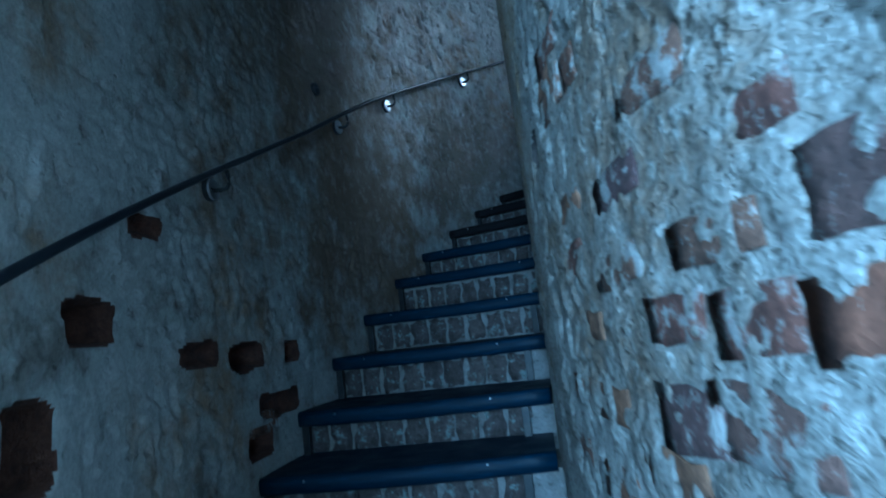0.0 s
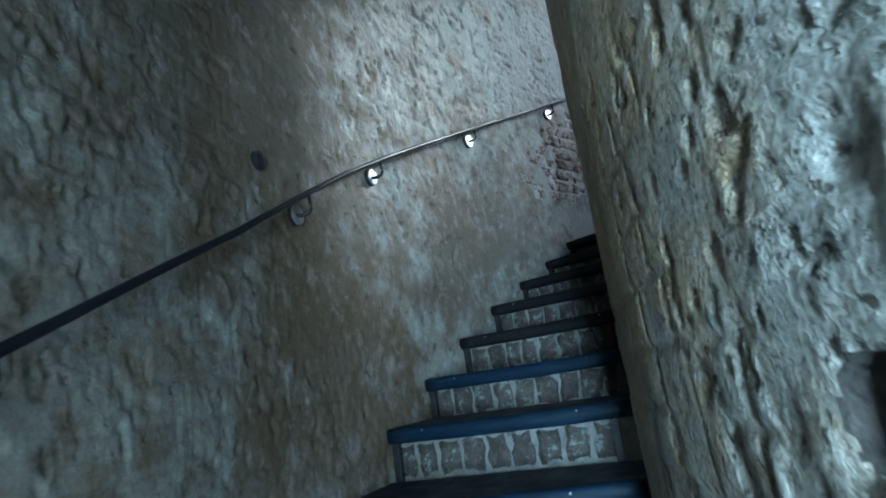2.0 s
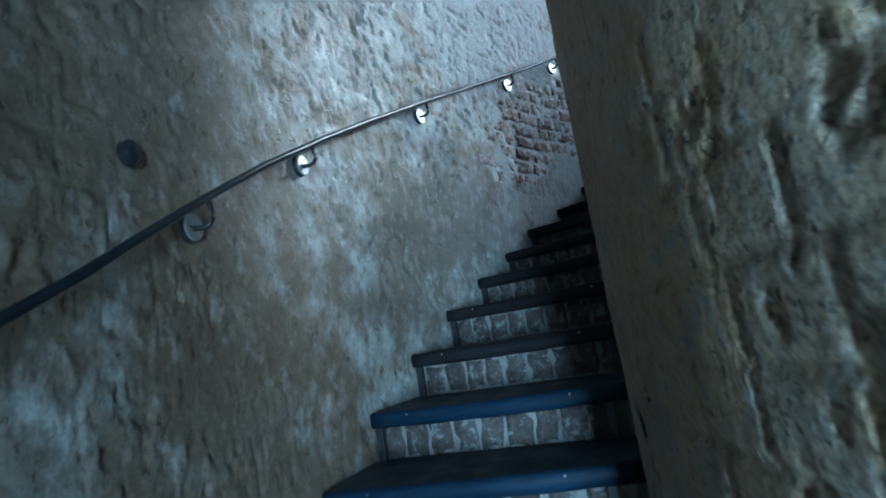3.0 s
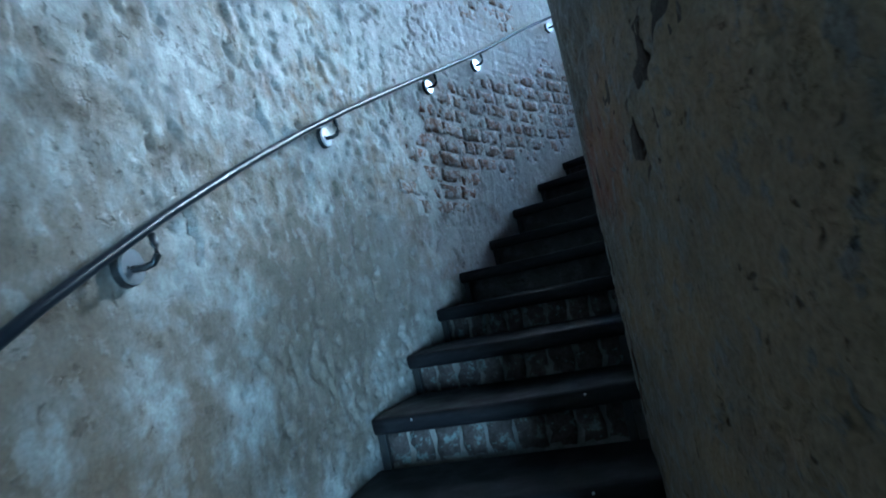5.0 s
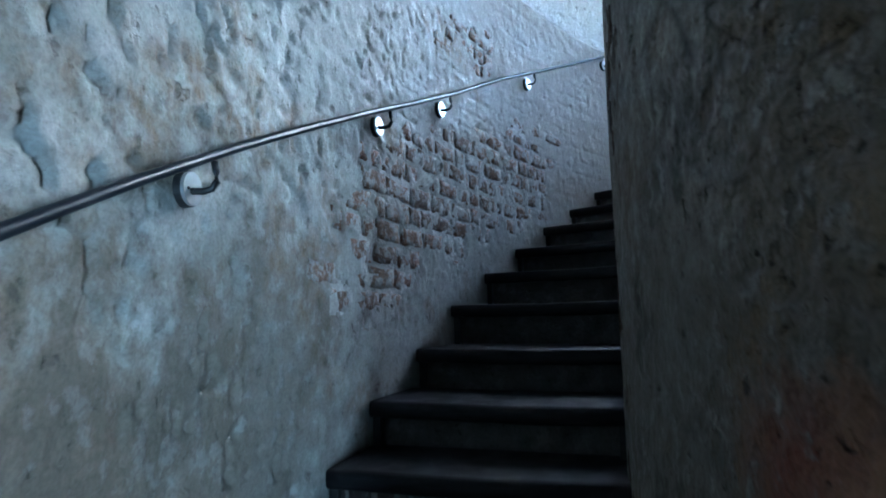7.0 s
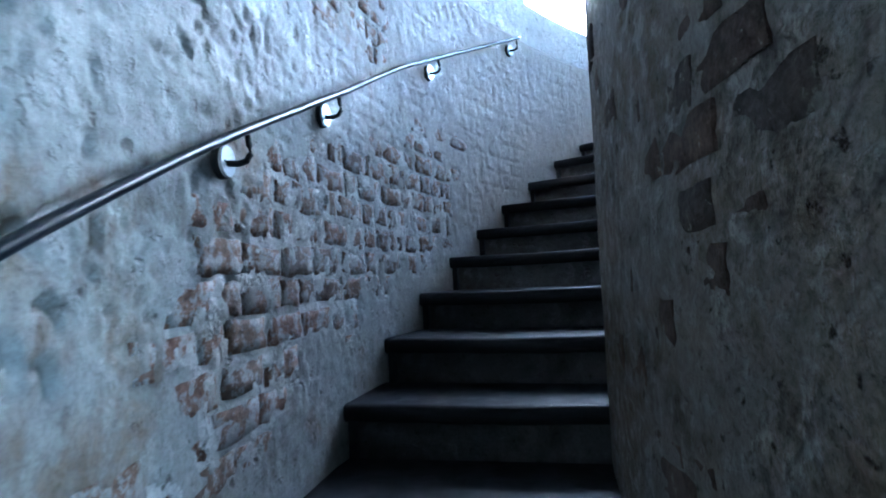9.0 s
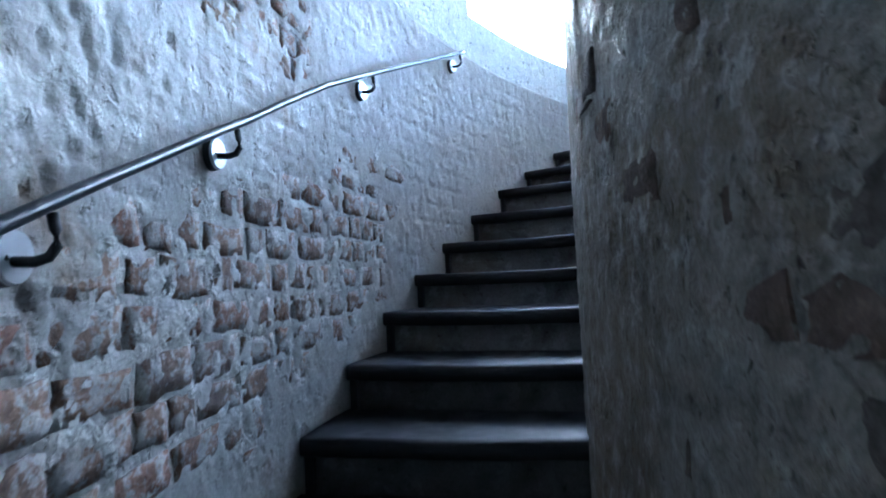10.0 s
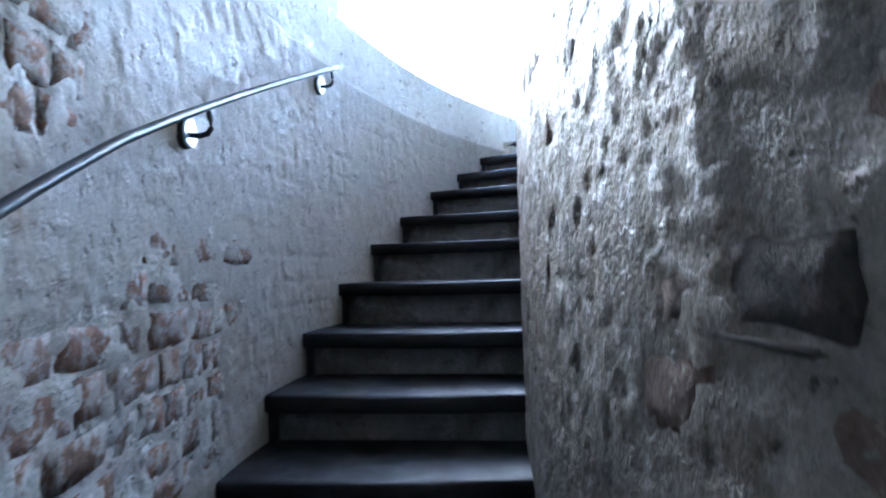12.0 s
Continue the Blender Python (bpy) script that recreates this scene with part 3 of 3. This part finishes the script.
for k in (-7.4, -3.9, -0.42, 2.67, 4.32, 7.23, 10.14, 11.80, 14.64, 17.46):
    bracket(k)

# ---- small wall fitting ----
cap = new("wall_cap")
cap.matrix_world = local(2.18, R_OUT + 0.004, BASE + 2.18 * RISE + 1.23)
tagged(cap, "small round dark blue cap plugged into the plastered wall", "cap")
bm = bmesh.new()
bmesh.ops.create_cone(bm, cap_ends=True, segments=24, radius1=0.033, radius2=0.031, depth=0.03, matrix=Matrix.Rotation(radians(90), 4, "X"))
part("rim", bm, M_ARM, cap)
bm = bmesh.new()
bmesh.ops.create_uvsphere(bm, u_segments=16, v_segments=8, radius=0.023, matrix=Matrix.Translation((0, -0.014, 0)) @ Matrix.Scale(0.4, 4, (0, 1, 0)))
part("dome", bm, M_RAIL, cap)


# ---- bricks: one mesh per kind, shared ----
def brick_mesh(name, lx, ly, lz, seed, mat):
    """A worn brick; its face looks along -y, from x, z = 0 at its centre."""
    rng = random.Random(seed)
    bm = bmesh.new()
    nx, nz = 4, 3
    g = {}
    for i in range(nx + 1):
        for j in range(nz + 1):
            x, z = (i / nx - 0.5) * lx, (j / nz - 0.5) * lz
            edge = i in (0, nx) or j in (0, nz)
            x += rng.uniform(-1, 1) * 0.085 * lz
            z += rng.uniform(-1, 1) * 0.075 * lz
            g[i, j] = bm.verts.new((x, (0.0018 if edge else 0.0) + rng.uniform(-1, 1) * 0.0015, z))
    for i in range(nx):
        for j in range(nz):
            bm.faces.new((g[i, j], g[i + 1, j], g[i + 1, j + 1], g[i, j + 1])).smooth = True
    rim = [g[i, 0] for i in range(nx + 1)] + [g[nx, j] for j in range(1, nz + 1)] + [g[i, nz] for i in range(nx - 1, -1, -1)] + [g[0, j] for j in range(nz - 1, 0, -1)]
    bk = [bm.verts.new((v.co.x * 0.98, ly, v.co.z * 0.98)) for v in rim]
    for q in range(len(rim)):
        w = (q + 1) % len(rim)
        bm.faces.new((rim[w], rim[q], bk[q], bk[w]))
    bmesh.ops.recalc_face_normals(bm, faces=bm.faces)
    me = bpy.data.meshes.new(name)
    bm.to_mesh(me)
    bm.free()
    me.materials.append(mat)
    return me


LONG = [brick_mesh("brick", 0.192, 0.05, 0.067, 700 + i, M_BRICK) for i in range(5)]
SHORT = [brick_mesh("brick", 0.092, 0.05, 0.067, 720 + i, M_BRICK) for i in range(5)]
CLEAN = [brick_mesh("brick", 0.192, 0.05, 0.067, 710 + i, M_BRICK_CLEAN) for i in range(3)]
HOLLOW_SHADE = brick_mesh("brick", 0.145, 0.05, 0.08, 716, M_HOLLOW_SHADE)
DEEP = (LONG, SHORT)
PALE = ([brick_mesh("brick", 0.206, 0.05, 0.079, 760 + i, M_BRICK_OUT) for i in range(5)], [brick_mesh("brick", 0.104, 0.05, 0.079, 780 + i, M_BRICK_OUT) for i in range(5)])
DARK = ([brick_mesh("brick", 0.206, 0.05, 0.078, 800 + i, M_BRICK_DARK) for i in range(5)], [brick_mesh("brick", 0.104, 0.05, 0.078, 820 + i, M_BRICK_DARK) for i in range(5)])
EDGE = [brick_mesh("brick", 0.078, 0.04, 0.110, 740 + i, M_BRICK_DIM) for i in range(5)]
FLIP = Matrix.Rotation(radians(180), 4, "Z")


def lay(parent, k0, k1, h0, h1, r, towards, step, bare, tilt, seed, most, lean, kinds):
    """Courses of brick where the plaster is off."""
    rng = random.Random(seed)
    course = 0.093
    s0, s1 = k0 * step, k1 * step
    z_lo = BASE + k0 * RISE + h0
    z_hi = BASE + k1 * RISE + h1
    made = 0
    for c in range(int((z_hi - z_lo) / course)):
        z = z_lo + c * course
        s = s0 - rng.random() * 0.2
        while s < s1:
            head = rng.random() < 0.45
            w = 0.105 if head else 0.205
            mid = s + w / 2
            s += w + 0.011
            k = mid / step
            zz = z + tilt * (mid - s0) + rng.uniform(-1, 1) * 0.005
            h = zz - BASE - k * RISE
            if not (h0 < h < h1) or made >= most or (kinds is DEEP and towards > 0 and -5.3 < k < -1.2 and zz - BASE < 0.75) or (kinds is DARK and 11.1 < k < 13.1):
                continue
            kk = np.array([k, k - w * 0.35 / step, k + w * 0.35 / step])
            if bare(kk, np.array([zz] * 3)).max() < 0.2:
                continue
            deep = (float(np.interp(k, [3, 8], [0.0060, 0.0024])) if towards > 0 else 0.0016) + rng.uniform(-1, 1) * 0.0018 - float(lean(k, zz))
            m = local(k, r - towards * deep, zz)
            ob = new("brick", rng.choice(kinds[head]))
            ob.parent = parent
            ob.matrix_world = m @ (FLIP if towards > 0 else Matrix()) @ Matrix.Rotation(-math.atan(tilt) + rng.uniform(-1, 1) * 0.035, 4, "Y") @ Matrix.Diagonal((rng.uniform(0.9, 1.06), 1, rng.uniform(0.88, 1.07), 1))
            made += 1
    return made


for k, riser, bot, top in BRICKS_RISER:
    if k > 9:
        continue
    rng = random.Random(900 + k)
    y = R_IN + 0.02 + rng.random() * 0.03
    while y < R_OUT - 0.03:
        w = 0.078 * rng.uniform(0.9, 1.12)
        ob = new("brick", rng.choice(EDGE))
        ob.parent = riser
        ob.matrix_basis = Matrix.Translation((0.056 + rng.uniform(-1, 1) * 0.002, y + w / 2, (top + bot) / 2)) @ Matrix.Rotation(radians(-90), 4, "Z") @ Matrix.Rotation(rng.uniform(-0.1, 0.1), 4, "Y") @ Matrix.Diagonal((w / 0.078, 1, 1, 1))
        y += w + 0.017

lay(wall_a, 8.5, 17, -0.05, 1.5, R_OUT, -1, STEP_OUT, bare_outer, 0.0, 31, 290, lean_out, PALE)
lay(wall_l, -3, 2.2, -0.1, 0.5, R_OUT, -1, STEP_OUT, bare_outer, 0.0, 32, 60, lean_out, DEEP)
NEWEL_BRICKS = [(-4.62, 0.344, 0.20, 0.084, 1), (-3.50, 0.351, 0.15, 0.062, 0), (-4.04, 0.344, 0.14, 0.074, 0), (-4.0, 0.236, 0.19, 0.088, 0), (-3.50, 0.225, 0.17, 0.085, 0),
                (-4.66, 0.456, 0.21, 0.088, 0), (-4.24, 0.546, 0.10, 0.056, 0), (-2.18, 0.575, 0.21, 0.066, 1), (-1.25, 0.872, 0.25, 0.058, 1), (-2.15, 0.478, 0.19, 0.066, 0), (-2.02, 0.861, 0.17, 0.05, 1), (-3.26, 0.144, 0.19, 0.060, 1), (-3.87, 0.440, 0.18, 0.058, 0),
                (-2.95, 0.438, 0.21, 0.060, 0), (-2.45, 0.350, 0.10, 0.050, 1), (-2.55, 0.215, 0.19, 0.060, 1), (-2.0, 0.225, 0.20, 0.056, 1), (-2.5, 0.075, 0.20, 0.070, 1),
                (-3.9, 0.10, 0.20, 0.066, 0), (-3.1, 0.56, 0.18, 0.06, 0), (-3.6, 0.66, 0.19, 0.06, 0), (-1.6, 0.10, 0.2, 0.06, 0)]
rng = random.Random(77)
for k, h, w, tall, bare_face in NEWEL_BRICKS:
    ob = new("brick", rng.choice(CLEAN if bare_face else LONG))
    ob.parent = wall_m
    ob.matrix_world = local(k, R_IN - 0.006 + float(lean_in(k, 0)), BASE + h) @ FLIP @ Matrix.Rotation(rng.uniform(-0.05, 0.05), 4, "Y") @ Matrix.Diagonal((w / 0.192, 1, tall / 0.067, 1))

# flush dark brick and thin sliver: painted shade of a hollow and a crack
ob = new("brick", HOLLOW_SHADE)
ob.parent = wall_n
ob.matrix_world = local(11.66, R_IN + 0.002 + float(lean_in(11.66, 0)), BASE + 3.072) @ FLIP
ob = new("mortar_crack", HOLLOW_SHADE)
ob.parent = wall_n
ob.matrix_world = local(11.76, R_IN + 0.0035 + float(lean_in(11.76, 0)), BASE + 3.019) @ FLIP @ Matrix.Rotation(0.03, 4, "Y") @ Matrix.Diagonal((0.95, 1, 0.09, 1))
for k, h, w, tall in ((11.2, 3.20, 0.16, 0.085), (12.28, 2.942, 0.185, 0.095), (11.35, 2.945, 0.18, 0.075), (12.65, 3.19, 0.18, 0.10), (12.1, 3.06, 0.13, 0.07), (12.9, 3.05, 0.19, 0.08)):
    ob = new("brick", rng.choice(DARK[0]))
    ob.parent = wall_n
    ob.matrix_world = local(k, R_IN - 0.002 + float(lean_in(k, 0)), BASE + h) @ FLIP @ Matrix.Rotation(rng.uniform(-0.06, 0.06), 4, "Y") @ Matrix.Diagonal((w / 0.206, 1, tall / 0.078, 1))

lay(wall_m, -8.3, 0.4, -0.1, 1.9, R_IN, 1, STEP_IN, bare_inner, 0.0, 33, 290, lean_in, DEEP)
lay(wall_n, 0.7, 15.5, -0.1, 1.9, R_IN, 1, STEP_IN, bare_inner, 0.0, 34, 290, lean_in, DARK)
